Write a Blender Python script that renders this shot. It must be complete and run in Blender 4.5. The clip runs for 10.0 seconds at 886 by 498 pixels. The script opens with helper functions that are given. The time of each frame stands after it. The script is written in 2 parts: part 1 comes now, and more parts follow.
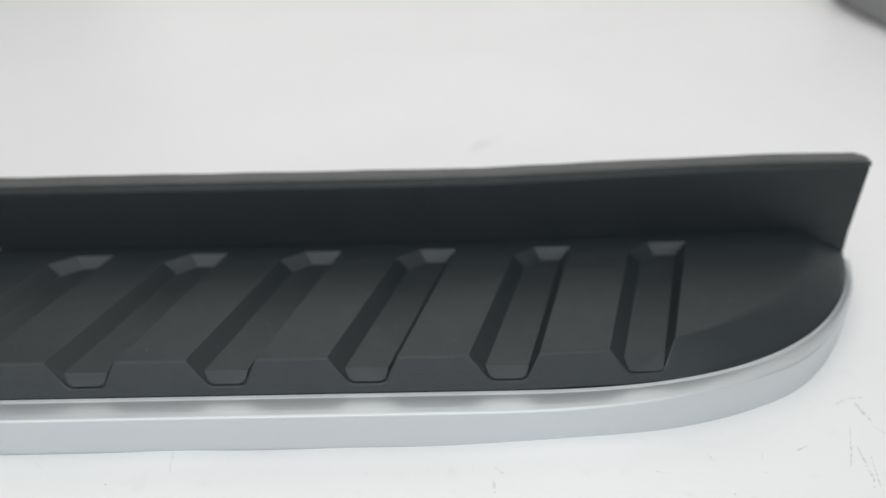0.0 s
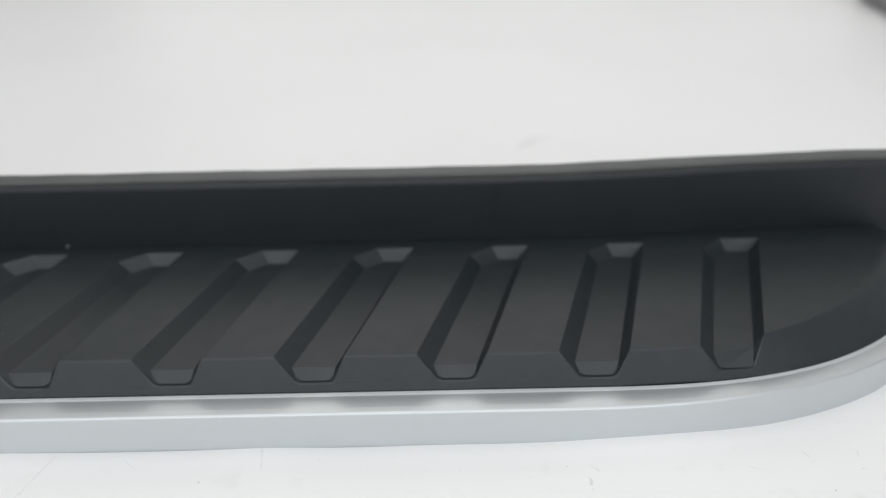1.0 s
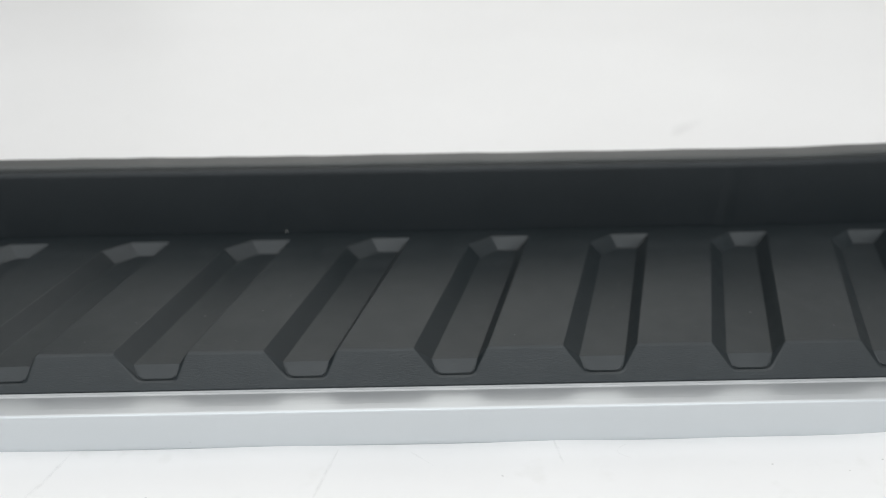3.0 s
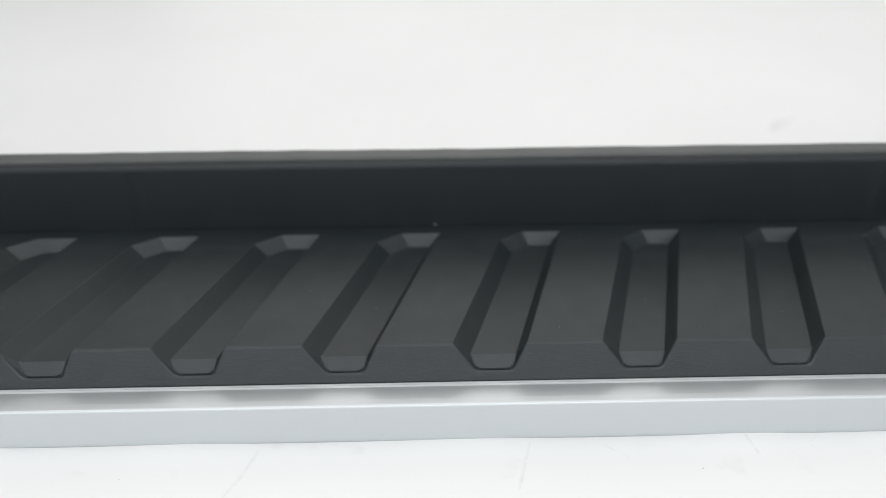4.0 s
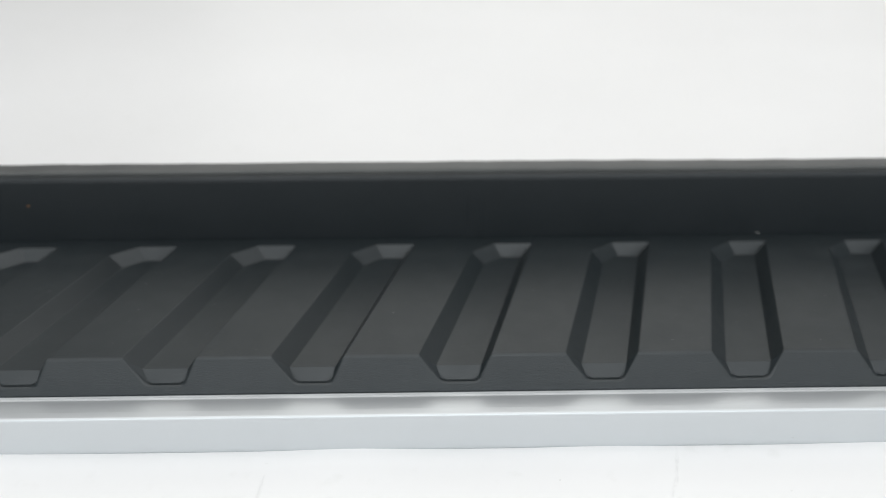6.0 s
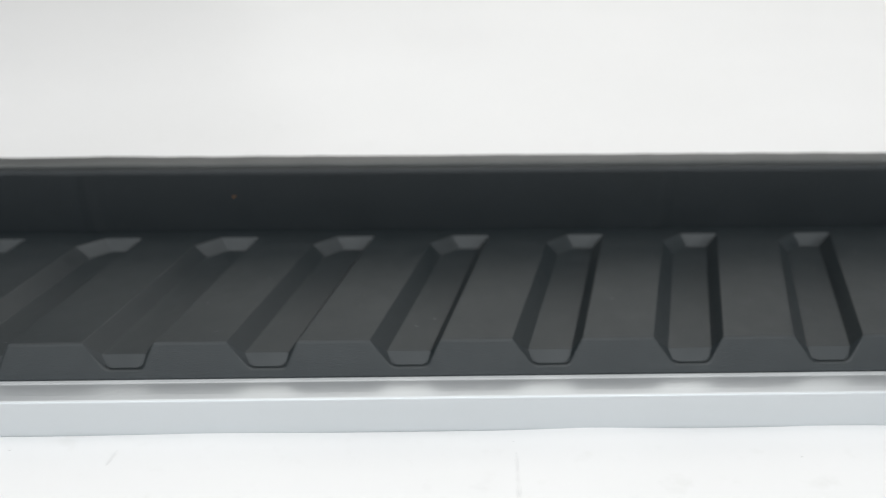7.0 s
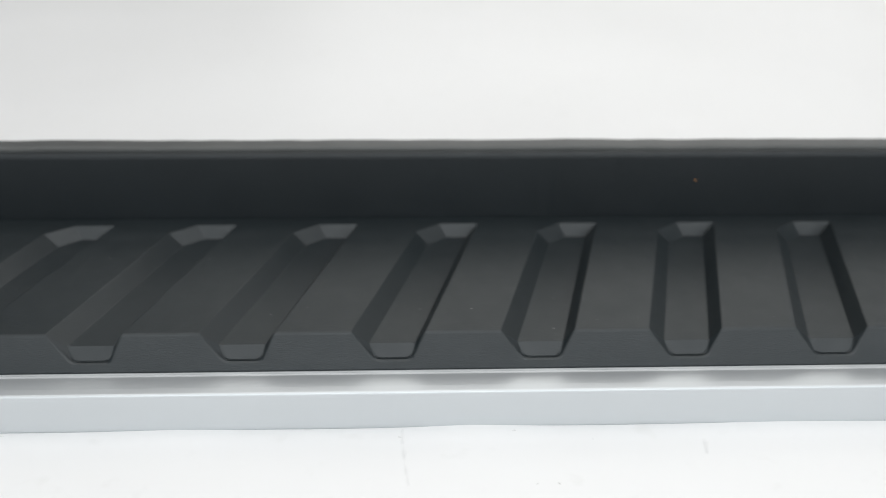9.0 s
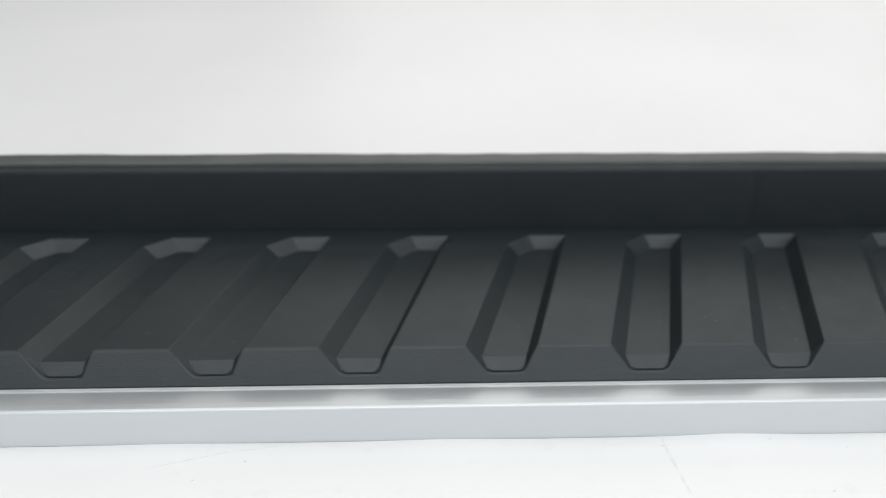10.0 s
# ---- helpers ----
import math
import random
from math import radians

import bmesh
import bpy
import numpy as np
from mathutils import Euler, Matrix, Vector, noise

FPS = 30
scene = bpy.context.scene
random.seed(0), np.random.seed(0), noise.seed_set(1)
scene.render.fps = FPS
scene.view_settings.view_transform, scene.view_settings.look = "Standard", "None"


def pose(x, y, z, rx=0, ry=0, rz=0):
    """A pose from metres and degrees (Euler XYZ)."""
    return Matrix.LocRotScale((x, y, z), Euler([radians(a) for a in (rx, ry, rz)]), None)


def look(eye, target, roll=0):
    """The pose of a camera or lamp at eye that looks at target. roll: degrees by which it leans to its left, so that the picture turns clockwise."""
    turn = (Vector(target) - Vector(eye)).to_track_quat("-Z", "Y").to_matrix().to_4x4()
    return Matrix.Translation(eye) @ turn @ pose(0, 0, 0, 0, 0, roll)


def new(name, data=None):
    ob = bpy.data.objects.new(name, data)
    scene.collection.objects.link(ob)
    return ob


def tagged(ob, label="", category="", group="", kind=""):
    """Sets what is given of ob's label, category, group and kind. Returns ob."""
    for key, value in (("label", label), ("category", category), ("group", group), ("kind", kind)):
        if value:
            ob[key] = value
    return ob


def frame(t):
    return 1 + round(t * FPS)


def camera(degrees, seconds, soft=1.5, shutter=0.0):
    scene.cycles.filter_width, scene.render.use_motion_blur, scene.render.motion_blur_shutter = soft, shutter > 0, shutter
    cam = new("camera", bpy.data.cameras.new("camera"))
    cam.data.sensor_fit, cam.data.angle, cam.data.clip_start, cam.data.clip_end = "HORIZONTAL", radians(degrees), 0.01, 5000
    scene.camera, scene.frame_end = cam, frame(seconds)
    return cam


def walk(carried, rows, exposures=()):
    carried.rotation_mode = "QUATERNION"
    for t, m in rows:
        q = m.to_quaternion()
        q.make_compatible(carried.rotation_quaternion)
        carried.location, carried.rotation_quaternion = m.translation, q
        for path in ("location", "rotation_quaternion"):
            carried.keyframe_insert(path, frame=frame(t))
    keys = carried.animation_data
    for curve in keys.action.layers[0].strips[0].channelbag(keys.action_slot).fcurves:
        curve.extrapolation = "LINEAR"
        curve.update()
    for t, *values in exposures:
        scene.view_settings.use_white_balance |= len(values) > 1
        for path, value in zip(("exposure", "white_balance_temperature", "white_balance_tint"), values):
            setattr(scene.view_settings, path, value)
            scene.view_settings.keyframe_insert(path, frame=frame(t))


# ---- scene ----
FOCUS, FSTOP = 0.352, 3.6
cam = camera(60.0, 10.0, soft=0.7, shutter=0.3)
cam.data.dof.use_dof = True
cam.data.dof.focus_distance = FOCUS
cam.data.dof.aperture_fstop = FSTOP
# seconds, eye, turn about x, y, z in degrees
PATH = [
    (0.0, -0.0462, -0.3023, 0.2704, 60.22, 0.98, -0.51),
    (0.5, -0.0661, -0.3012, 0.2673, 60.51, 0.93, -0.62),
    (1.0, -0.0911, -0.3010, 0.2675, 60.31, 0.97, -0.64),
    (1.5, -0.1223, -0.3003, 0.2647, 60.25, 0.90, -0.66),
    (2.0, -0.1568, -0.2963, 0.2600, 60.31, 0.73, -0.73),
    (2.5, -0.1934, -0.2896, 0.2582, 60.05, 0.66, -0.90),
    (4.0, -0.3246, -0.2857, 0.2539, 59.80, 0.27, -1.28),
    (4.5, -0.3703, -0.2865, 0.2538, 59.76, 0.25, -1.18),
    (5.0, -0.4171, -0.2873, 0.2550, 59.98, 0.25, -0.98),
    (5.5, -0.4664, -0.2871, 0.2619, 59.88, 0.15, -1.00),
    (7.0, -0.6358, -0.3041, 0.2633, 60.09, -0.14, -1.22),
    (7.5, -0.7028, -0.3080, 0.2603, 60.15, -0.06, -1.09),
    (8.0, -0.7753, -0.3069, 0.2602, 59.80, -0.11, -1.27),
    (8.5, -0.8467, -0.2974, 0.2508, 59.89, -0.38, -1.69),
    (9.0, -0.9126, -0.2901, 0.2497, 59.86, -0.53, -1.74),
    (9.5, -0.9773, -0.2867, 0.2575, 59.38, -0.59, -1.72),
    (10.0, -1.0383, -0.2906, 0.2635, 59.30, -0.68, -2.01),
]
walk(cam, [(t, pose(x, y, z, rx, ry, rz)) for t, x, y, z, rx, ry, rz in PATH],
     exposures=[(0.0, -0.31), (2.5, -0.22), (4.5, -0.11), (10.0, -0.10)])

# ---- world and lights ----
world = bpy.data.worlds.new("studio_air")
scene.world = world
world.use_nodes = True
world.node_tree.nodes["Background"].inputs["Color"].default_value = (0.9, 0.95, 1.0, 1)
world.node_tree.nodes["Background"].inputs["Strength"].default_value = 0.02


def softbox(name, eye, target, wide, deep, watts, colour):
    data = bpy.data.lights.new(name, "AREA")
    data.shape, data.size, data.size_y, data.energy, data.color = "RECTANGLE", wide, deep, watts, colour
    ob = new(name, data)
    ob.matrix_world = look(eye, target)
    return ob


softbox("overhead_softbox", (-0.55, 0.05, 3.1), (-0.55, 0.05, 0.0), 5.0, 3.2, 82.0, (1.0, 0.976, 0.948))
softbox("front_softbox", (-0.55, -2.55, 1.75), (-0.55, 0.15, 0.0), 5.5, 2.8, 113.0, (0.940, 0.980, 1.0))
softbox("rear_softbox", (-0.40, 2.25, 2.00), (-0.40, 0.0, 0.0), 3.0, 1.6, 20.0, (1.0, 0.985, 0.930))
# unseen fill lamp added to brighten the groove walls that face east
softbox("east_fill", (2.50, 2.20, 1.70), (-0.40, 0.0, 0.0), 2.0, 1.8, 9.0, (1.0, 0.98, 0.95))


# ---- materials ----
def material(name, rough=0.5, metal=0.0, colour=(0.5, 0.5, 0.5)):
    m = bpy.data.materials.new(name)
    m.use_nodes = True
    nt = m.node_tree
    b = nt.nodes["Principled BSDF"]
    b.inputs["Base Color"].default_value = (*colour, 1)
    b.inputs["Roughness"].default_value = rough
    b.inputs["Metallic"].default_value = metal
    return m, nt, b


def node(nt, kind, **values):
    n = nt.nodes.new(kind)
    for key, value in values.items():
        n.inputs[key.replace("_", " ")].default_value = value
    return n


def noise_tex(nt, scale, detail=4.0, rough=0.5, along=1.0):
    """Noise in metres; along below 1 stretches the grain along x."""
    co = nt.nodes.new("ShaderNodeTexCoord")
    scaled = nt.nodes.new("ShaderNodeMapping")
    scaled.inputs["Scale"].default_value = (along, 1.0, 1.0)
    nt.links.new(co.outputs["Object"], scaled.inputs["Vector"])
    n = node(nt, "ShaderNodeTexNoise", Scale=scale, Detail=detail, Roughness=rough)
    nt.links.new(scaled.outputs["Vector"], n.inputs["Vector"])
    return n


def ramp(nt, source, low, high, a, b):
    r = nt.nodes.new("ShaderNodeValToRGB")
    r.color_ramp.elements[0].position, r.color_ramp.elements[1].position = low, high
    r.color_ramp.elements[0].color, r.color_ramp.elements[1].color = (*a, 1), (*b, 1)
    nt.links.new(source, r.inputs["Fac"])
    return r


def bump(nt, b, source, strength, distance, round_edge=0.0):
    n = node(nt, "ShaderNodeBump", Strength=strength, Distance=distance)
    if round_edge:
        e = node(nt, "ShaderNodeBevel", Radius=round_edge)
        e.samples = 6
        nt.links.new(e.outputs["Normal"], n.inputs["Normal"])
    nt.links.new(source, n.inputs["Height"])
    nt.links.new(n.outputs["Normal"], b.inputs["Normal"])


def make_plastic(name, low, high, gloss):
    m, nt, b = material(name, 0.4)
    big, fine = noise_tex(nt, 14.0, 3.0), noise_tex(nt, 3200.0, 2.0, 0.6, 0.14)
    c = ramp(nt, big.outputs["Fac"], 0.3, 0.7, low, high)
    nt.links.new(c.outputs["Color"], b.inputs["Base Color"])
    mid = noise_tex(nt, 90.0, 4.0)
    r = ramp(nt, mid.outputs["Fac"], 0.3, 0.7, (0.46,) * 3, (0.54,) * 3)
    nt.links.new(r.outputs["Color"], b.inputs["Roughness"])
    b.inputs["Specular IOR Level"].default_value = gloss
    bump(nt, b, fine.outputs["Fac"], 0.42, 0.0003, 0.0007)
    return m


def make_rubber():
    m, nt, b = material("dark_grey_rubber", 0.5)
    big = noise_tex(nt, 25.0, 3.0)
    c = ramp(nt, big.outputs["Fac"], 0.3, 0.7, (0.066, 0.069, 0.068), (0.084, 0.087, 0.085))
    nt.links.new(c.outputs["Color"], b.inputs["Base Color"])
    bump(nt, b, noise_tex(nt, 900.0, 2.0).outputs["Fac"], 0.2, 0.0002, 0.0008)
    return m


def make_silver():
    m, nt, b = material("satin_silver_trim", 0.40, 0.64, (0.588, 0.612, 0.628))
    big, fine = noise_tex(nt, 30.0, 3.0), noise_tex(nt, 2600.0, 1.0)
    r = ramp(nt, big.outputs["Fac"], 0.3, 0.7, (0.40,) * 3, (0.46,) * 3)
    nt.links.new(r.outputs["Color"], b.inputs["Roughness"])
    bump(nt, b, fine.outputs["Fac"], 0.06, 0.0001)
    return m


def make_white():
    m, nt, b = material("white_vinyl", 0.42)
    big, mid = noise_tex(nt, 3.0, 4.0), noise_tex(nt, 60.0, 5.0)
    c = ramp(nt, big.outputs["Fac"], 0.3, 0.7, (0.80, 0.80, 0.80), (0.84, 0.84, 0.84))
    g = ramp(nt, mid.outputs["Fac"], 0.62, 0.8, (1, 1, 1), (0.93, 0.93, 0.92))
    mix = nt.nodes.new("ShaderNodeMix")
    mix.data_type, mix.blend_type = "RGBA", "MULTIPLY"
    mix.inputs[0].default_value = 1.0
    nt.links.new(c.outputs["Color"], mix.inputs[6])
    nt.links.new(g.outputs["Color"], mix.inputs[7])
    nt.links.new(mix.outputs[2], b.inputs["Base Color"])
    bump(nt, b, big.outputs["Fac"], 0.15, 0.004)
    return m


PLASTIC = make_plastic("black_grained_plastic", (0.0060, 0.0110, 0.0134), (0.0076, 0.0130, 0.0156), 0.68)
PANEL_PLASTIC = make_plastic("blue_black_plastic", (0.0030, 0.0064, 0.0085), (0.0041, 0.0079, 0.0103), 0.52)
RUBBER, SILVER, WHITE = make_rubber(), make_silver(), make_white()
# tones chosen for bouncing or soaking up light on the unseen walls
BOUNCE = material("pale_bounce", 0.8, 0.0, (0.45, 0.46, 0.47))[0]
ABSORBER = material("dark_absorber", 0.8, 0.0, (0.085, 0.10, 0.12))[0]


# ---- building helpers ----
def part(name, bm, mat, parent=None, label="", smooth=False):
    me = bpy.data.meshes.new(name)
    bmesh.ops.recalc_face_normals(bm, faces=bm.faces)
    bm.to_mesh(me)
    bm.free()
    me.materials.append(mat)
    if smooth:
        me.polygons.foreach_set("use_smooth", [True] * len(me.polygons))
    ob = new(name, me)
    if parent:
        ob.parent = parent
    return tagged(ob, label) if label else ob


def box(bm, lo, hi):
    v = [bm.verts.new((x, y, z)) for z in (lo[2], hi[2]) for x, y in ((lo[0], lo[1]), (hi[0], lo[1]), (hi[0], hi[1]), (lo[0], hi[1]))]
    for f in ((0, 3, 2, 1), (4, 5, 6, 7), (0, 1, 5, 4), (1, 2, 6, 5), (2, 3, 7, 6), (3, 0, 4, 7)):
        bm.faces.new([v[i] for i in f])


def smoothstep(a, b, x):
    t = min(1.0, max(0.0, (x - a) / (b - a)))
    return t * t * (3 - 2 * t)


# ---- studio ----
# low waves of the floor sheet against the foot of the trim: x, height and half-width in millimetres
WAVES = ((-1310, 1.0, 30), (-1155, 0.8, 28), (-1025, 1.1, 26), (-888, 1.8, 26), (-740, 1.1, 42), (-557, 1.7, 30), (-440, 0.9, 26),
         (-308, 1.0, 30), (-180, 1.3, 24), (-95, 0.8, 28), (12, 3.4, 56))


def ground_z(x, y):
    """Height of the floor sheet: it rides up a little where it meets the trim and dies away from it."""
    w = -1.0 + sum(h * math.exp(-((x * 1000 - c) / s) ** 2) for c, h, s in WAVES)
    out = max(0.0, -0.0246 - y)
    return 0.001 * w * math.exp(-(out / 0.016) ** 1.4) * smoothstep(0.20, 0.06, x) * smoothstep(-1.75, -1.62, x) * smoothstep(0.02, -0.015, y)


def studio():
    bm = bmesh.new()
    x0, x1, y0, y1 = -4.2, 3.4, -3.6, 3.3
    top = 3.4
    xs = [x0, -3.2, -2.4, -2.0] + [-1.8 + 0.01 * i for i in range(206)] + [0.3, 0.4, 0.8, 1.4, 2.0, 2.8, x1]
    ys = [y0, -1.6, -0.9, -0.5, -0.3, -0.2, -0.13] + [-0.1 + 0.004 * i for i in range(18)] + [-0.0275, -0.0246, -0.022, -0.015, 0.0, 0.02, 0.1, 0.2, 0.4, 0.8, 1.4, 2.2, y1]
    grid = [[bm.verts.new((x, y, ground_z(x, y))) for x in xs] for y in ys]
    for j in range(len(ys) - 1):
        for i in range(len(xs) - 1):
            bm.faces.new((grid[j][i], grid[j][i + 1], grid[j + 1][i + 1], grid[j + 1][i]))
    tagged(part("floor", bm, WHITE, smooth=True), "white studio floor sheet with faint scuffs and wrinkles", "floor", kind="structure")
    # unseen backdrop for reflections; its west edge stops short to darken that side
    bm = bmesh.new()
    prof = [(2.4, 0.002)] + [(2.4 + 0.7 * math.sin(a), 0.702 - 0.7 * math.cos(a)) for a in [radians(5 * k) for k in range(1, 19)]] + [(3.1, 3.3)]
    rows = [[bm.verts.new((x, y, z)) for y, z in prof] for x in (-1.40, 2.4)]
    for k in range(len(prof) - 1):
        bm.faces.new((rows[0][k], rows[1][k], rows[1][k + 1], rows[0][k + 1]))
    tagged(part("backdrop", bm, WHITE, smooth=True), "unseen white seamless paper backdrop, added for reflections, curving up from the floor", "backdrop", kind="structure")
    # unseen room added to shape reflections: east and south bounce light, the rest absorb
    for name, lo, hi in (("wall_north", (x0 - 0.1, y1, 0), (x1 + 0.1, y1 + 0.1, top)), ("wall_west", (x0 - 0.1, y0, 0), (x0, y1, top)), ("wall_east", (x1, y0, 0), (x1 + 0.1, y1, top)),
                         ("wall_south", (x0 - 0.1, y0 - 0.1, 0), (x1 + 0.1, y0, top)), ("ceiling", (x0 - 0.1, y0 - 0.1, top), (x1 + 0.1, y1 + 0.1, top + 0.1))):
        bm = bmesh.new()
        box(bm, lo, hi)
        pale = name in ("wall_east", "wall_south")
        tagged(part(name, bm, BOUNCE if pale else ABSORBER), ("unseen pale grey light-bouncing studio " if pale else "unseen dark grey light-absorbing studio ") + name.split("_")[0], name.split("_")[0], kind="structure")


studio()

# ---- running board ----
TOP = 0.037            # height of the tread above the floor
PITCH, RIDGE, SLANT, BACK = 0.07, 0.0354, 0.0323, 0.1055
DEEP = 0.0071          # depth of a groove
XE, XW = 0.2095, -1.5946  # ends of the board
FIRST, LAST = -1, 22   # grooves
LIPZ = -0.0176         # foot of the steep front, below the top


def round_plan(x, cx, rx, ry, cy, p):
    """y of a line that runs straight along x and then rounds the board's east end."""
    if x <= cx:
        return cy - ry
    u = min(1.0, (x - cx) / rx)
    return cy - ry * (1 - u ** p) ** (1 / p)


def back_line(x):
    """Where the riser stands: straight, then swept back near the end."""
    return 0.1130 + 0.0085 * smoothstep(-0.03, 0.19, x)


def lift(x):
    """The riser grows a little towards the end."""
    return 0.0035 * smoothstep(-0.1, 0.2, x)


SLOPE = 0.0189         # length of the front from crest to foot
EDGE = (-0.0196, 0.2440, 0.2542, 0.2474, 2.7)
CREASE = (0.010, 0.173, 0.128, 0.128, 1.8)


def front_y(x):
    """The tread's outer edge, where it meets the trim."""
    return round_plan(x, *EDGE)


def crease_y(x):
    """The front crease, where the flat top turns down to the edge."""
    return round_plan(x, *CREASE)


def round_points(plan, n, stop=0.1215):
    """Points of the round part of a plan, evenly turned, until it reaches the riser."""
    cx, rx, ry, cy, p = plan
    most = math.acos(((cy - stop) / ry) ** (p / 2))
    turns = [most * k / n for k in range(n + 1)]
    return [(cx + rx * math.sin(a) ** (2 / p), cy - ry * math.cos(a) ** (2 / p)) for a in turns]


def tread():
    bm = bmesh.new()
    made = {}

    def v(q):
        key = tuple(round(c, 5) for c in q)
        if key not in made:
            made[key] = bm.verts.new((q[0], q[1], TOP + q[2]))
        return made[key]

    def face(*pts):
        vs = []
        for q in pts:
            w = v(q)
            if w not in vs:
                vs.append(w)
        if len(vs) > 2:
            return bm.faces.new(vs)

    def rear(x):
        return x, back_line(x) + 0.001, 0

    def lip(x):
        """The foot of the slope, just short of the trim."""
        return on_slope(x, front_y(x) + 0.0003)

    def on_slope(x, y):
        """A point of the sloping front at x, y."""
        c, e = crease_y(x), front_y(x)
        return x, y, LIPZ * (c - y) / (c - e)

    def down_slope(x, w):
        """A point w metres down the sloping front from the crest at x."""
        c, e = crease_y(x), front_y(x)
        return x, c + (e - c) * w / SLOPE, LIPZ * w / SLOPE

    def bend(p, q, r, size):
        """A rounded corner at q between p and r, on the slope."""
        p, q, r = Vector(p), Vector(q), Vector(r)
        a, c = q + (p - q).normalized() * size, q + (r - q).normalized() * size
        return [tuple(a.lerp(q, t).lerp(q.lerp(c, t), t)) for t in (0.0, 0.33, 0.67, 1.0)]

    def groove(k):
        """Points of groove k: on the top (T), on its floor (F), at its mouth on the slope (M), in the fine channel inside it (G) and round the plate within (K)."""
        x = -k * PITCH
        bk = back_line(x) - 0.1130
        g = {"T1": (x - PITCH + RIDGE - 0.0003, crease_y(x - PITCH + RIDGE), 0), "T2": (x - 0.0046, 0.0957 + bk * 0.6, 0), "T3": (x + 0.0093, BACK + bk, 0),
             "T4": (x + SLANT - 0.0006 + bk * 0.4, BACK + bk, 0), "T5": (x, crease_y(x), 0)}
        m1, m2 = x - 0.0235, x - 0.0067
        g |= {"F1": (x - 0.0264, crease_y(m1) + 0.0007, -DEEP), "F2": (x + 0.0025, 0.0936 + bk * 0.6, -DEEP), "F3": (x + 0.0132, 0.1018 + bk, -DEEP),
              "F4": (x + 0.0250 + bk * 0.4, 0.1018 + bk, -DEEP), "F5": (x - 0.0048, crease_y(m2) + 0.0007, -DEEP)}
        low = 0.725 * SLOPE
        a1, a2 = (m1, low), (m2, low)
        mouth = bend((g["T1"][0], 0.0), a1, a2, 0.0021) + bend(a1, a2, (x, 0.0), 0.0021)
        mid = Vector(((m1 + m2) / 2, low * 0.5))
        for ring, out, sunk in (("R", 0.0010, 0.0), ("M", 0.0, 0.0005), ("G", -0.0005, 0.0016), ("K", -0.0012, 0.0008)):
            g[ring] = []
            for q in mouth:
                d = (Vector(q) - mid).normalized() * out
                px, py, pz = down_slope(q[0] + d.x, q[1] + d.y)
                g[ring].append((px, py + 0.95 * sunk, pz - 0.31 * sunk))
        # the plate at the front end of the groove is flat, from the floor's end down to the mouth
        yf, yb, zb = g["F1"][1], min(q[1] for q in g["K"]), min(q[2] for q in g["K"])
        g["K"] = [(px, yf + (yb - yf) * (pz + DEEP) / (zb + DEEP), pz) for px, py, pz in g["K"]]
        return g

    gs = {k: groove(k) for k in range(FIRST, LAST + 1)}
    for k, g in gs.items():
        for names in (("F1", "F5", "F4", "F3", "F2"), ("T1", "F1", "F2", "T2"), ("T2", "F2", "F3", "T3"), ("T3", "F3", "F4", "T4"), ("T4", "F4", "F5", "T5")):
            face(*(g[n] for n in names))
        mouth, step, plate, shoulder = g["M"], g["G"], g["K"], g["R"]
        face(g["F1"], *plate, g["F5"])
        face(g["F1"], step[0], plate[0])
        face(g["F5"], plate[-1], step[-1])
        face(g["T1"], mouth[0], step[0], g["F1"])
        face(g["T5"], g["F5"], step[-1], mouth[-1])
        for i in range(len(mouth) - 1):
            face(mouth[i], mouth[i + 1], step[i + 1], step[i])
            face(shoulder[i], shoulder[i + 1], mouth[i + 1], mouth[i])
            face(step[i], step[i + 1], plate[i + 1], plate[i])
        face(g["T3"], g["T4"], rear(g["T4"][0]), rear(g["T3"][0]))
        face(g["T1"], shoulder[0], mouth[0])
        face(g["T5"], mouth[-1], shoulder[-1])
        n1, n2 = lip(shoulder[0][0]), lip(shoulder[-1][0])
        face(n1, n2, *reversed(shoulder))
        if k - 1 in gs:
            h = gs[k - 1]  # the groove east of this ridge
            face(g["T5"], h["T1"], h["T2"], h["T3"], rear(h["T3"][0]), rear(g["T4"][0]), g["T4"])
            face(n2, lip(h["R"][0][0]), h["R"][0], h["T1"], g["T5"], shoulder[-1])
    # the plain east end: the flat inside the crease, and the slope from the crease down to the edge
    g = gs[FIRST]
    n = 26
    inner = [(x, y) for x, y in round_points(CREASE, n) if x > g["T5"][0] + 0.002]
    outer_all = [(x, y) for x, y in round_points(EDGE, n) if x > g["T5"][0] - 0.002]
    m = len(inner)

    def along(line, t):
        s = t * (len(line) - 1)
        i = min(int(s), len(line) - 2)
        f = s - i
        return line[i][0] * (1 - f) + line[i + 1][0] * f, line[i][1] * (1 - f) + line[i + 1][1] * f

    inner = [(g["T5"][0], g["T5"][1])] + inner
    start = g["R"][-1][0]
    outer = [(start + (inner[0][0] - start) * 1.0, front_y(inner[0][0]))] + [along([q for q in outer_all if q[0] > inner[0][0]], (i + 1) / m) for i in range(m)]
    rows = []
    steps = (-0.26, -0.10, 0.06, 0.3, 0.55, 0.8, 0.985)
    drops = (0.0, 0.026, 0.095, 0.29, 0.545, 0.80, 0.985)
    for i, ((xi, yi), (xo, yo)) in enumerate(zip(inner, outer)):
        w = smoothstep(0, 9, i)   # the crest rounds off away from the last groove
        row = []
        for f, d in zip(steps, drops):
            f = f * w if f < 0 else f
            row.append((xi + (xo - xi) * f, yi + (yo - yi) * f, LIPZ * (d * w + max(0.0, f) * (1 - w))))
        rows.append(row)
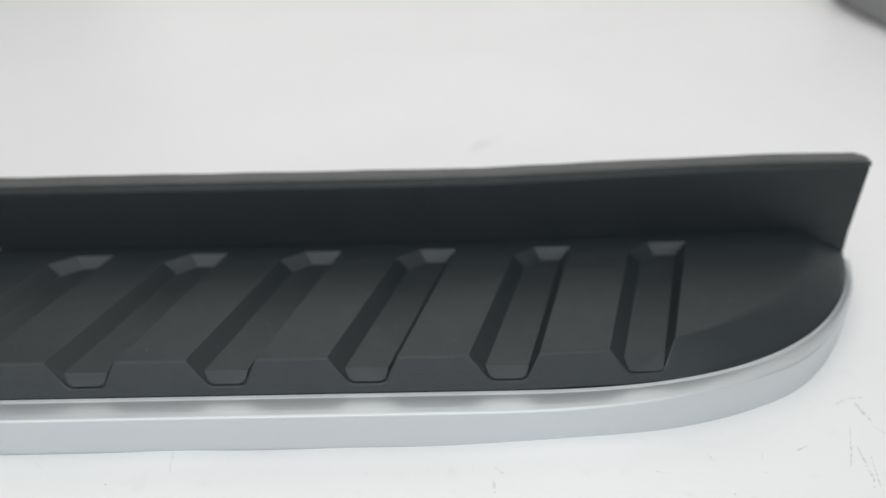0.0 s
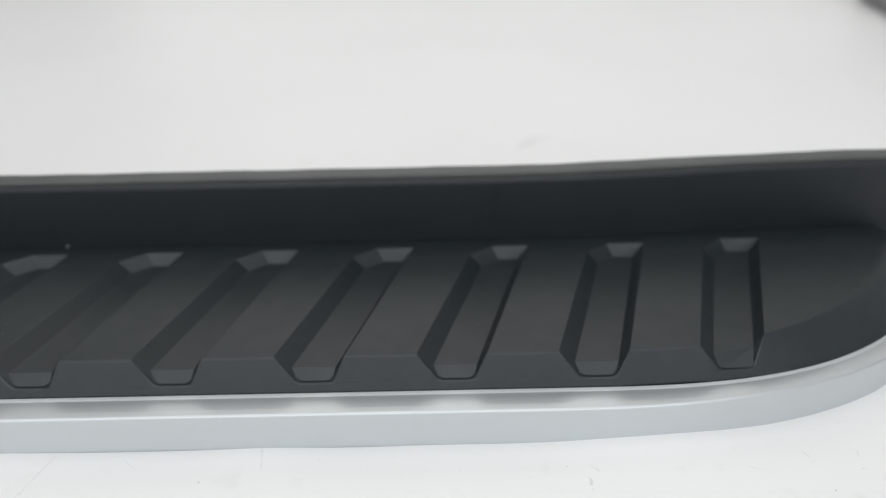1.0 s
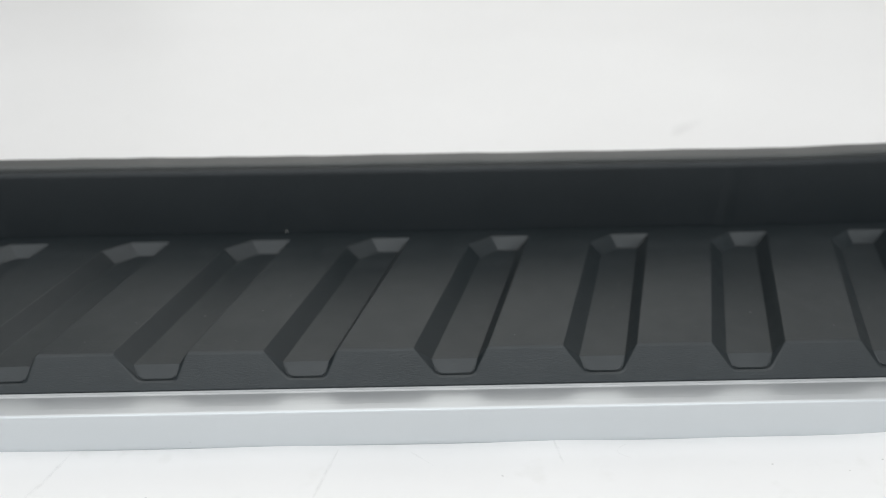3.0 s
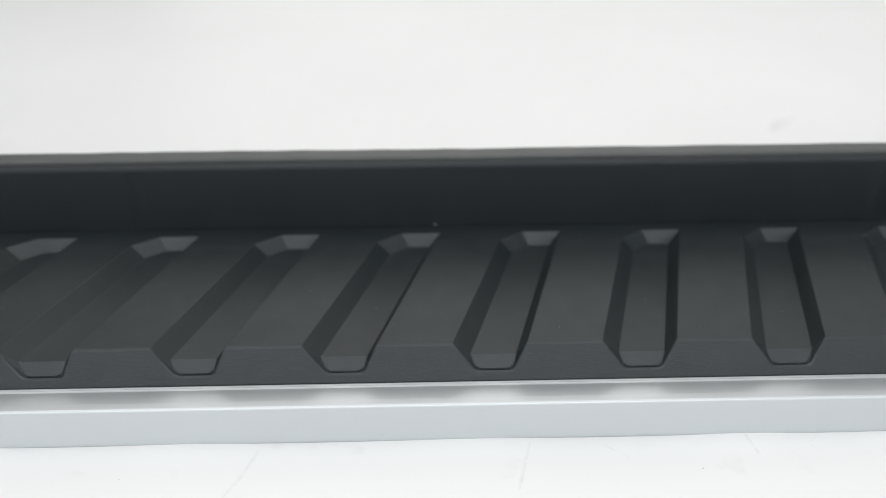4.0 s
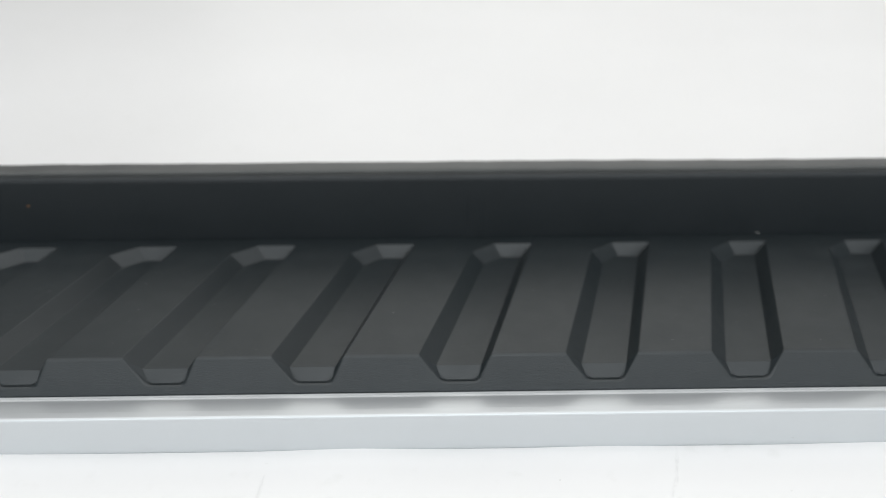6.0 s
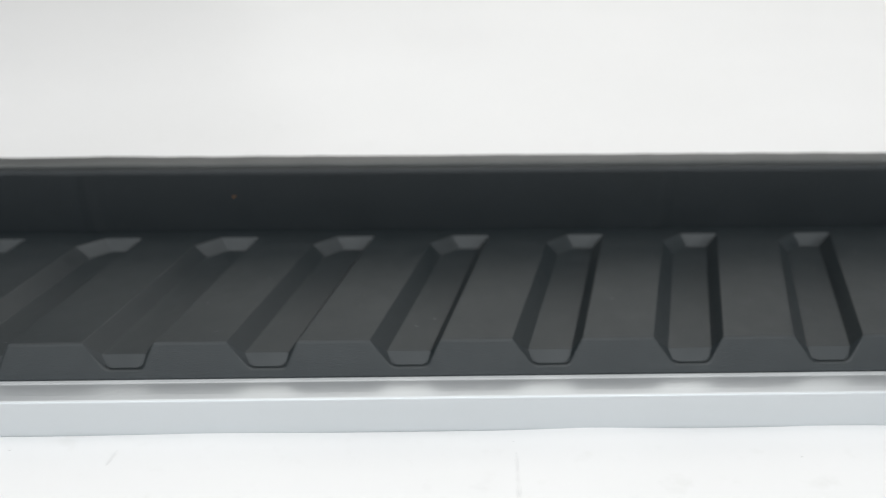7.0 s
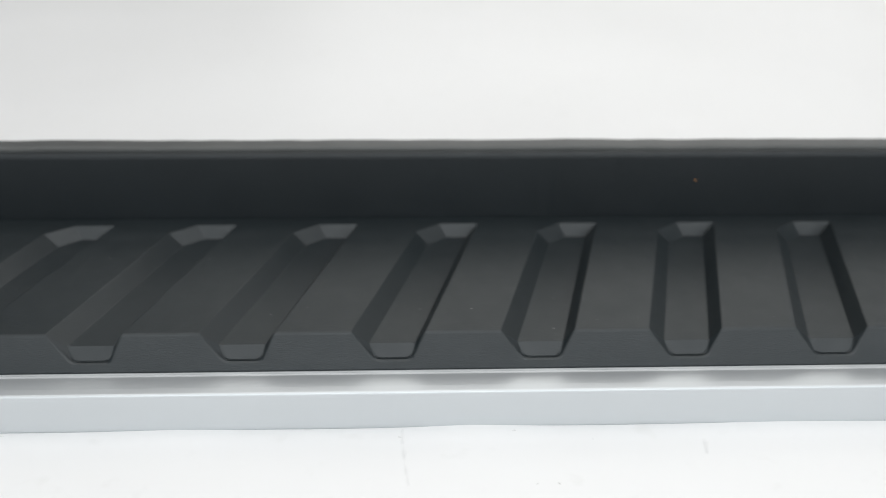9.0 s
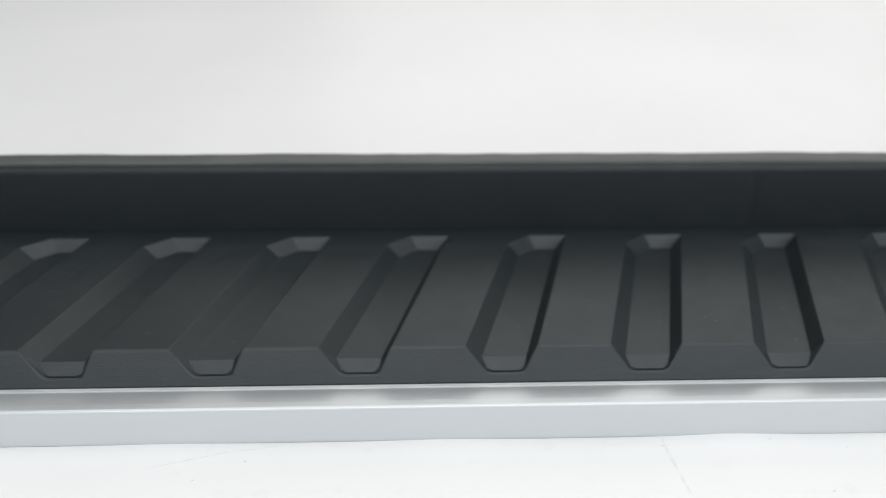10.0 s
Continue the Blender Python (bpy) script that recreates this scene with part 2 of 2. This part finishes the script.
    face(lip(start), rows[0][-1], *reversed(rows[0][:-1]), g["R"][-1])
    for a, b in zip(rows, rows[1:]):
        for p, q, r, s in zip(a, b, b[1:], a[1:]):
            f = face(p, q, r, s)
            if f and a is not rows[0]:
                f.smooth = True
    face(*[r[0] for r in rows], rear(g["T4"][0]), g["T4"])
    rim = [row[-1] for row in reversed(rows)] + [lip(q) for k in range(FIRST, LAST + 1) for q in (gs[k]["R"][-1][0], gs[k]["R"][0][0])]
    # plain west end
    g = gs[LAST]
    xw = g["T1"][0] - 0.02
    face((xw, 0, 0), g["T1"], g["T2"], g["T3"], rear(g["T3"][0]), rear(xw))
    face(lip(xw), lip(g["R"][0][0]), g["R"][0], g["T1"], (xw, 0, 0))
    rim.append(lip(xw))
    for p, q in zip(rim, rim[1:]):
        face(p, q, (q[0], q[1] + 0.0004, q[2] - 0.006), (p[0], p[1] + 0.0004, p[2] - 0.006))
    # the crest above the sloping front and the rims of the groove mouths are moulded round
    weight = bm.edges.layers.float.new("bevel_weight_edge")
    bm.normal_update()
    for e in bm.edges:
        a, b = (q.co for q in e.verts)
        crest = max(abs(a.z - TOP), abs(b.z - TOP)) < 1e-4 and len(e.link_faces) == 2 and min(abs(f.normal.z) for f in e.link_faces) > 0.25
        if crest and a.x < 0.072 and b.x < 0.072 and abs(a.y - crease_y(a.x)) + abs(b.y - crease_y(b.x)) < 1e-4 and abs(a.x - b.x) > 0.01:
            e[weight] = 1.0
    ob = part("tread", bm, PLASTIC, board, "black grained plastic tread with slanted grooves")
    soft = ob.modifiers.new("soft_edges", "BEVEL")
    soft.width, soft.segments, soft.limit_method = 0.0012, 3, "WEIGHT"
    return ob


def sweep(name, profile, stations, mat, label="", smooth=False):
    """Sweeps a profile of (out, up) along stations of (place, outward direction, scale of out)."""
    bm = bmesh.new()
    rows = [[bm.verts.new((p[0] + o[0] * u * s, p[1] + o[1] * u * s, w + p[2])) for u, w in profile] for p, o, s in stations]
    for a, b in zip(rows, rows[1:]):
        for k in range(len(profile) - 1):
            bm.faces.new((a[k], b[k], b[k + 1], a[k + 1]))
    for ends in (rows[0], rows[-1]):
        bm.faces.new(ends)
    return part(name, bm, mat, board, label, smooth)


def smooth_line(pts, steps):
    """Catmull-Rom points through an open line; the last two corners stay sharp."""
    out = []
    n = len(pts) - 3
    for i in range(n):
        p0, p1, p2, p3 = pts[max(0, i - 1)], pts[i], pts[i + 1], pts[min(n, i + 2)]
        for k in range(steps):
            t = k / steps
            out.append(tuple(0.5 * (2 * b + (c - a) * t + (2 * a - 5 * b + 4 * c - d) * t * t + (3 * b - a - 3 * c + d) * t ** 3) for a, b, c, d in zip(p0, p1, p2, p3)))
    return out + list(pts[n:])


def trim():
    st = []
    n = 90
    x0 = EDGE[0]
    for i in range(n):
        x = XW + (x0 - XW) * i / n
        st.append(((x, front_y(x), 0.0), (0, -1), 1.0 - 0.26 * smoothstep(-0.03, 0.11, x)))
    pts = round_points(EDGE, 60)
    for i, q in enumerate(pts):
        a, b = pts[max(0, i - 1)], pts[min(60, i + 1)]
        d = Vector((b[1] - a[1], a[0] - b[0]))
        d.normalize()
        if i == 0:
            d = Vector((0, -1))
        st.append(((q[0], q[1], -0.005 * smoothstep(0.185, 0.212, q[0])), d, 1.0 - 0.26 * smoothstep(-0.03, 0.11, q[0]) - 0.46 * smoothstep(0.125, 0.19, q[0])))
    # rolled inner lip, hollow that climbs outward, fine step line, crest, edge line, face
    prof = [(-0.0030, 0.0172), (-0.0008, 0.0190), (-0.0003, 0.01945), (0.0001, 0.01962), (0.0006, 0.01958), (0.0011, 0.01948), (0.0014, 0.01947), (0.0018, 0.01938), (0.0022, 0.01931), (0.0026, 0.01926),
            (0.0034, 0.01935), (0.0050, 0.01958), (0.0066, 0.01978), (0.0082, 0.01994), (0.0098, 0.02006), (0.0112, 0.02013), (0.0117, 0.02016), (0.0121, 0.02015), (0.0133, 0.02013), (0.0144, 0.02008), (0.0151, 0.02001),
            (0.0158, 0.0196), (0.0161, 0.0190), (0.0162, 0.0183), (0.01625, 0.0179), (0.01626, 0.0176), (0.0163, 0.0172), (0.01645, 0.0145), (0.0168, 0.0080), (0.0172, 0.0004), (0.0164, -0.0016), (-0.0030, -0.0016)]
    prof = smooth_line(prof, 4)
    return sweep("trim", prof, st, SILVER, "satin silver trim strip with a hollow upper edge", True)


def riser():
    st = []
    n = 120
    for i in range(n + 1):
        x = XW + (XE - XW) * i / n
        st.append(((x, back_line(x), 0.0), (0, 1), 1.0))
    z = TOP
    prof = [(0.0, z - 0.024), (0.0, z + 0.0), (-0.0002, z + 0.002), (-0.0009, z + 0.0384), (-0.0007, z + 0.0398), (-0.0002, z + 0.0409), (0.0007, z + 0.0416), (0.0018, z + 0.0418),
            (0.0030, z + 0.0414), (0.0034, z + 0.0408), (0.0075, z + 0.0408), (0.0078, z + 0.035), (0.0078, z - 0.024)]
    bm = bmesh.new()
    rows = []
    for (px, py, _), o, _ in st:
        k = lift(px)
        lean = 0.003 * smoothstep(0.05, 0.2, px)
        rows.append([bm.verts.new((px, py + u - lean * max(0.0, (w - z) / 0.04), w + k * max(0.0, (w - z) / 0.04))) for u, w in prof])
    for a, b in zip(rows, rows[1:]):
        for i in range(len(prof) - 1):
            bm.faces.new((a[i], b[i], b[i + 1], a[i + 1]))
    for ends in (rows[0], rows[-1]):
        bm.faces.new(ends)
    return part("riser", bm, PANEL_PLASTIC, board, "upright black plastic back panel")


def seal():
    st = []
    n = 240
    for i in range(n + 1):
        x = XW + (XE + 0.0035 - XW) * i / n
        wave = -0.0022 * smoothstep(XE - 0.002, XE + 0.0035, x) ** 2 + 0.0004 * noise.noise(Vector((x * 14.0, 0.3, 0.0))) + 0.0004 * noise.noise(Vector((x * 55.0, 1.3, 0.0)))
        st.append(((x, back_line(x) - 0.003 * smoothstep(0.05, 0.2, x), wave + lift(x)), (0, 1), 1.0))
    z = TOP
    prof = [(0.0036, z + 0.0409), (0.0037, z + 0.0428), (0.0048, z + 0.0437), (0.0100, z + 0.0442), (0.0135, z + 0.0441), (0.0148, z + 0.0430), (0.0148, z + 0.0405)]
    return sweep("seal", prof, st, RUBBER, "grey rubber sealing strip along the top")


def base():
    """The dark core under the tread, on which the board stands."""
    bm = bmesh.new()
    plan = [(XW + 0.003, 0.0035), (0.0, 0.0035)] + [(x - 0.004, y + 0.0035) for x, y in round_points(CREASE, 14, 0.105)[2:]] + [(0.17, 0.1105), (XW + 0.003, 0.1105)]
    low = [bm.verts.new((x, y, 0.0)) for x, y in plan]
    high = [bm.verts.new((x, y, TOP - 0.0075)) for x, y in plan]
    n = len(plan)
    for i in range(n):
        bm.faces.new((low[i], low[(i + 1) % n], high[(i + 1) % n], high[i]))
    bm.faces.new(low[::-1])
    bm.faces.new(high)
    return part("base", bm, PLASTIC, board)


def end_cap():
    """The flat plate that closes the west end."""
    bm = bmesh.new()
    prof = [(front_y(XW) + 0.0012, 0.001), (front_y(XW) + 0.0012, TOP + LIPZ), (0.0, TOP - 0.0006), (0.112, TOP - 0.0006), (0.112, 0.001)]
    rows = [[bm.verts.new((x, y, z)) for y, z in prof] for x in (XW - 0.0015, XW + 0.0015)]
    n = len(prof)
    for i in range(n):
        bm.faces.new((rows[0][i], rows[0][(i + 1) % n], rows[1][(i + 1) % n], rows[1][i]))
    bm.faces.new(rows[0][::-1])
    bm.faces.new(rows[1])
    return part("end_cap", bm, PLASTIC, board)


board = new("running_board")
tagged(board, "black plastic vehicle running board with silver edge trim on white floor", "running board")
tread()
base()
end_cap()
trim()
riser()
seal()


# ---- seams and small marks ----
def seam_sheen(x):
    """A shallow bead shaped to give the riser's soft sheen, below a seal joint."""
    bm = bmesh.new()
    y = back_line(x)
    n = 8
    rows = []
    for i in range(n + 1):
        u = -1 + 2 * i / n
        out = 0.0007 * math.cos(u * math.pi / 2) ** 2
        rows.append([bm.verts.new((x + 0.0075 * u, y - 0.0001 - 0.0006 * h / 0.038 - out, TOP + h)) for h in (0.001, 0.012, 0.024, 0.0375)])
    for a, b in zip(rows, rows[1:]):
        for k in range(3):
            bm.faces.new((a[k], b[k], b[k + 1], a[k + 1]))
    part("seam_sheen", bm, PANEL_PLASTIC, board, smooth=True)


for x in (-0.062, -0.491, -0.838):
    seam_sheen(x)


def make_soft_dirt():
    """Thin grey dirt that breaks up and lets the floor through."""
    m, nt, b = material("grey_scuff_dirt", 0.8, 0.0, (0.30, 0.30, 0.30))
    n = noise_tex(nt, 420.0, 4.0, 0.65)
    f = ramp(nt, n.outputs["Fac"], 0.42, 0.66, (0, 0, 0), (0.24, 0.24, 0.24))
    nt.links.new(f.outputs["Color"], b.inputs["Alpha"])
    return m


def make_crease():
    # flat see-through grey for the crease lines and the hair, without relief
    m, nt, b = material("faint_floor_crease", 0.8, 0.0, (0.52, 0.52, 0.51))
    n = noise_tex(nt, 160.0, 4.0, 0.6)
    f = ramp(nt, n.outputs["Fac"], 0.35, 0.7, (0.01,) * 3, (0.13,) * 3)
    nt.links.new(f.outputs["Color"], b.inputs["Alpha"])
    return m


DIRT, FAINT_GREY = make_soft_dirt(), make_crease()
SPECK = material("pale_dust", 0.7, 0.0, (0.55, 0.55, 0.52))[0]
DARK_SPECK = material("dark_grit", 0.7, 0.0, (0.25, 0.24, 0.23))[0]
RUST = material("orange_grit", 0.6, 0.0, (0.42, 0.20, 0.08))[0]


def streak(bm, pts, width, rng):
    """A flat ragged streak on the floor along a few points in millimetres, tapered at both ends."""
    line = [Vector((x / 1000, y / 1000)) for x, y in pts]
    dense = []
    for a, b in zip(line, line[1:]):
        k = max(2, int((b - a).length / 0.0025))
        dense += [a.lerp(b, i / k) for i in range(k)]
    dense.append(line[-1])
    rows = []
    for i, q in enumerate(dense):
        d = (dense[min(i + 1, len(dense) - 1)] - dense[max(i - 1, 0)]).normalized()
        t = i / (len(dense) - 1)
        w = width / 2000 * (0.25 + 0.75 * math.sin(math.pi * min(1.0, max(0.0, t))) ** 0.6) * rng.uniform(0.6, 1.3)
        o = Vector((-d.y, d.x)) * w
        rows.append([bm.verts.new((q.x + s * o.x, q.y + s * o.y, ground_z(q.x, q.y) + 0.00025)) for s in (1, -1)])
    for a, b in zip(rows, rows[1:]):
        bm.faces.new((a[0], a[1], b[1], b[0]))


def floor_marks():
    rng = random.Random(4)
    bm = bmesh.new()
    for pts, w in (([(78.5, -31.7), (79.2, -35.4), (80.5, -37.2)], 1.0), ([(121, -32), (129, -28)], 1.0), ([(105, -32), (103, -38.5)], 0.6), ([(101, -45), (103, -45)], 1.0),
                   ([(163, 4.7), (172, 5.3)], 1.2), ([(154, 0), (162, 4)], 1.2), ([(165, 1.6), (167, -13.3)], 2.4), ([(166, -15.7), (170, -21.4)], 1.0),
                   ([(154.7, -15.8), (147.4, -33), (142.4, -43)], 1.0), ([(152, -29), (149.3, -51), (147, -56)], 1.6), ([(155.4, -35.5), (150, -56)], 1.2),
                   ([(48.5, -42.2), (52.8, -44.1), (58.3, -45.2)], 0.8), ([(-25.2, -46.3), (-25, -55)], 2.0), ([(-24.2, -39.6), (-19.3, -44.3)], 1.2)):
        streak(bm, pts, w, rng)
    tagged(part("floor_scuffs", bm, DIRT), "grey scuffs and scratches on the white floor sheet", "scuff marks", kind="stuff")
    bm = bmesh.new()
    for pts, w in (([(-246.8, -28.4), (-236, -38)], 0.5), ([(-180.5, -23), (-178, -38.6)], 1.2), ([(-403, -25), (-408.3, -43.9), (-415.3, -58.6)], 2.0), ([(-280, -26.4), (-288, -55)], 1.8),
                   ([(-594.9, -39.3), (-597, -77)], 2.0), ([(-783, -34), (-785, -44)], 2.4), ([(-921, -25), (-921, -34), (-918, -60)], 1.4),
                   ([(-1163.4, -40.2), (-1126.5, -29.7), (-1098.6, -25)], 0.7), ([(-22, 345), (-8, 368), (14, 380)], 9.0), ([(-10, 368), (0, 360)], 6.0)):
        streak(bm, pts, w, rng)
    tagged(part("floor_creases", bm, FAINT_GREY), "faint grey crease lines drawn across the white floor sheet", "creases", kind="stuff")
    # a fine curled hair by the trim
    bm = bmesh.new()
    hair = [(-146.8 - 5.4 * math.sin(math.pi * k / 12), -26.5 - 9.0 * k / 12) for k in range(13)]
    streak(bm, hair, 0.3, rng)
    tagged(part("hair", bm, FAINT_GREY), "fine curled hair lying on the white floor", "hair")


def grit(bm, x, y, z, size, rng):
    m = Matrix.Translation((x, y, z)) @ Euler((rng.uniform(0, 3), rng.uniform(0, 3), rng.uniform(0, 3))).to_matrix().to_4x4() @ Matrix.Diagonal((size, size * rng.uniform(0.5, 0.9), size * 0.6, 1))
    bmesh.ops.create_icosphere(bm, subdivisions=1, radius=0.5, matrix=m)


def specks():
    rng = random.Random(9)
    bm = bmesh.new()
    for i in range(120):
        x = rng.uniform(-1.55, 0.15)
        k = math.floor(-x / PITCH)
        v = rng.uniform(0.004, 0.085)
        ridge_x = -(k + 1) * PITCH + rng.uniform(0.004, 0.031) + SLANT / BACK * v
        grit(bm, ridge_x, v, TOP + 0.0001, rng.uniform(0.00015, 0.0004), rng)
    for i in range(40):
        k = rng.randint(FIRST, LAST)
        v = rng.uniform(0.008, 0.08)
        grit(bm, -k * PITCH - 0.017 + rng.uniform(-0.007, 0.007) + SLANT / BACK * v, v, TOP - DEEP + 0.0001, rng.uniform(0.0002, 0.0005), rng)
    grit(bm, -0.3211, 0.1122, TOP + 0.002, 0.0016, rng)
    tagged(part("dust", bm, SPECK), "pale dust specks scattered over the black tread", "dust", kind="stuff")
    bm = bmesh.new()
    for x, y in ((83.2, -57.8), (-34.7, -40.1), (-15.9, -51), (-52.2, -46), (-84.7, -41.3), (-205.9, -44.9), (-360.2, -52.9), (-461.4, -44.6), (-595.4, -31.6), (-853.7, -59.6),
                 (-1116.9, -35.5), (-1146, -42.3), (-1138, -46.4), (-922.3, -30.1), (-863, -59.5), (-834.4, -32.9), (145, -39), (-869.5, -27.3)):
        grit(bm, x / 1000, y / 1000, ground_z(x / 1000, y / 1000) + 0.0001, rng.uniform(0.0004, 0.0008), rng)
    for x in (-0.348, -0.936, -0.885, -0.25):
        grit(bm, x, front_y(x) - 0.0168, 0.0035, 0.0008, rng)
    tagged(part("grit", bm, DARK_SPECK), "dark grit specks on the white floor", "grit", kind="stuff")
    bm = bmesh.new()
    grit(bm, -0.7515, back_line(-0.75) - 0.0010, TOP + 0.0243, 0.0018, rng)
    tagged(part("orange_speck", bm, RUST), "tiny orange speck stuck on black plastic panel", "speck")


def grey_case():
    """A low rounded case of grey plastic, standing on the floor behind the board."""
    m, nt, b = material("mid_grey_plastic", 0.55)
    c = ramp(nt, noise_tex(nt, 20.0, 3.0).outputs["Fac"], 0.3, 0.7, (0.22, 0.22, 0.22), (0.26, 0.26, 0.26))
    nt.links.new(c.outputs["Color"], b.inputs["Base Color"])
    case = new("grey_case")
    case.location = (0.815, 0.81, 0.0)
    for name, z0, z1, grow in (("body", 0.0, 0.075, 0.0), ("lid", 0.078, 0.115, 0.003)):
        bm = bmesh.new()
        rings = []
        for z, inset in ((z0, 0.012), (z0 + 0.008, 0.0), (z1 - 0.02, 0.0), (z1 - 0.006, 0.007), (z1, 0.022)):
            ring = []
            for k in range(40):
                a = 2 * math.pi * k / 40
                c, s = math.cos(a), math.sin(a)
                e = 2 / 3.2
                ring.append(bm.verts.new(((0.26 + grow - inset) * math.copysign(abs(c) ** e, c), (0.22 + grow - inset) * math.copysign(abs(s) ** e, s), z)))
            rings.append(ring)
        for r, q in zip(rings, rings[1:]):
            for k in range(40):
                bm.faces.new((r[k], r[(k + 1) % 40], q[(k + 1) % 40], q[k]))
        bm.faces.new(rings[0][::-1])
        bm.faces.new(rings[-1])
        part(name, bm, m, case, smooth=True)
    bm = bmesh.new()
    box(bm, (-0.03, -0.228, 0.060), (0.03, -0.216, 0.092))
    part("latch", bm, m, case)
    tagged(case, "low rounded grey plastic case on the white floor", "case")


floor_marks()
specks()
grey_case()
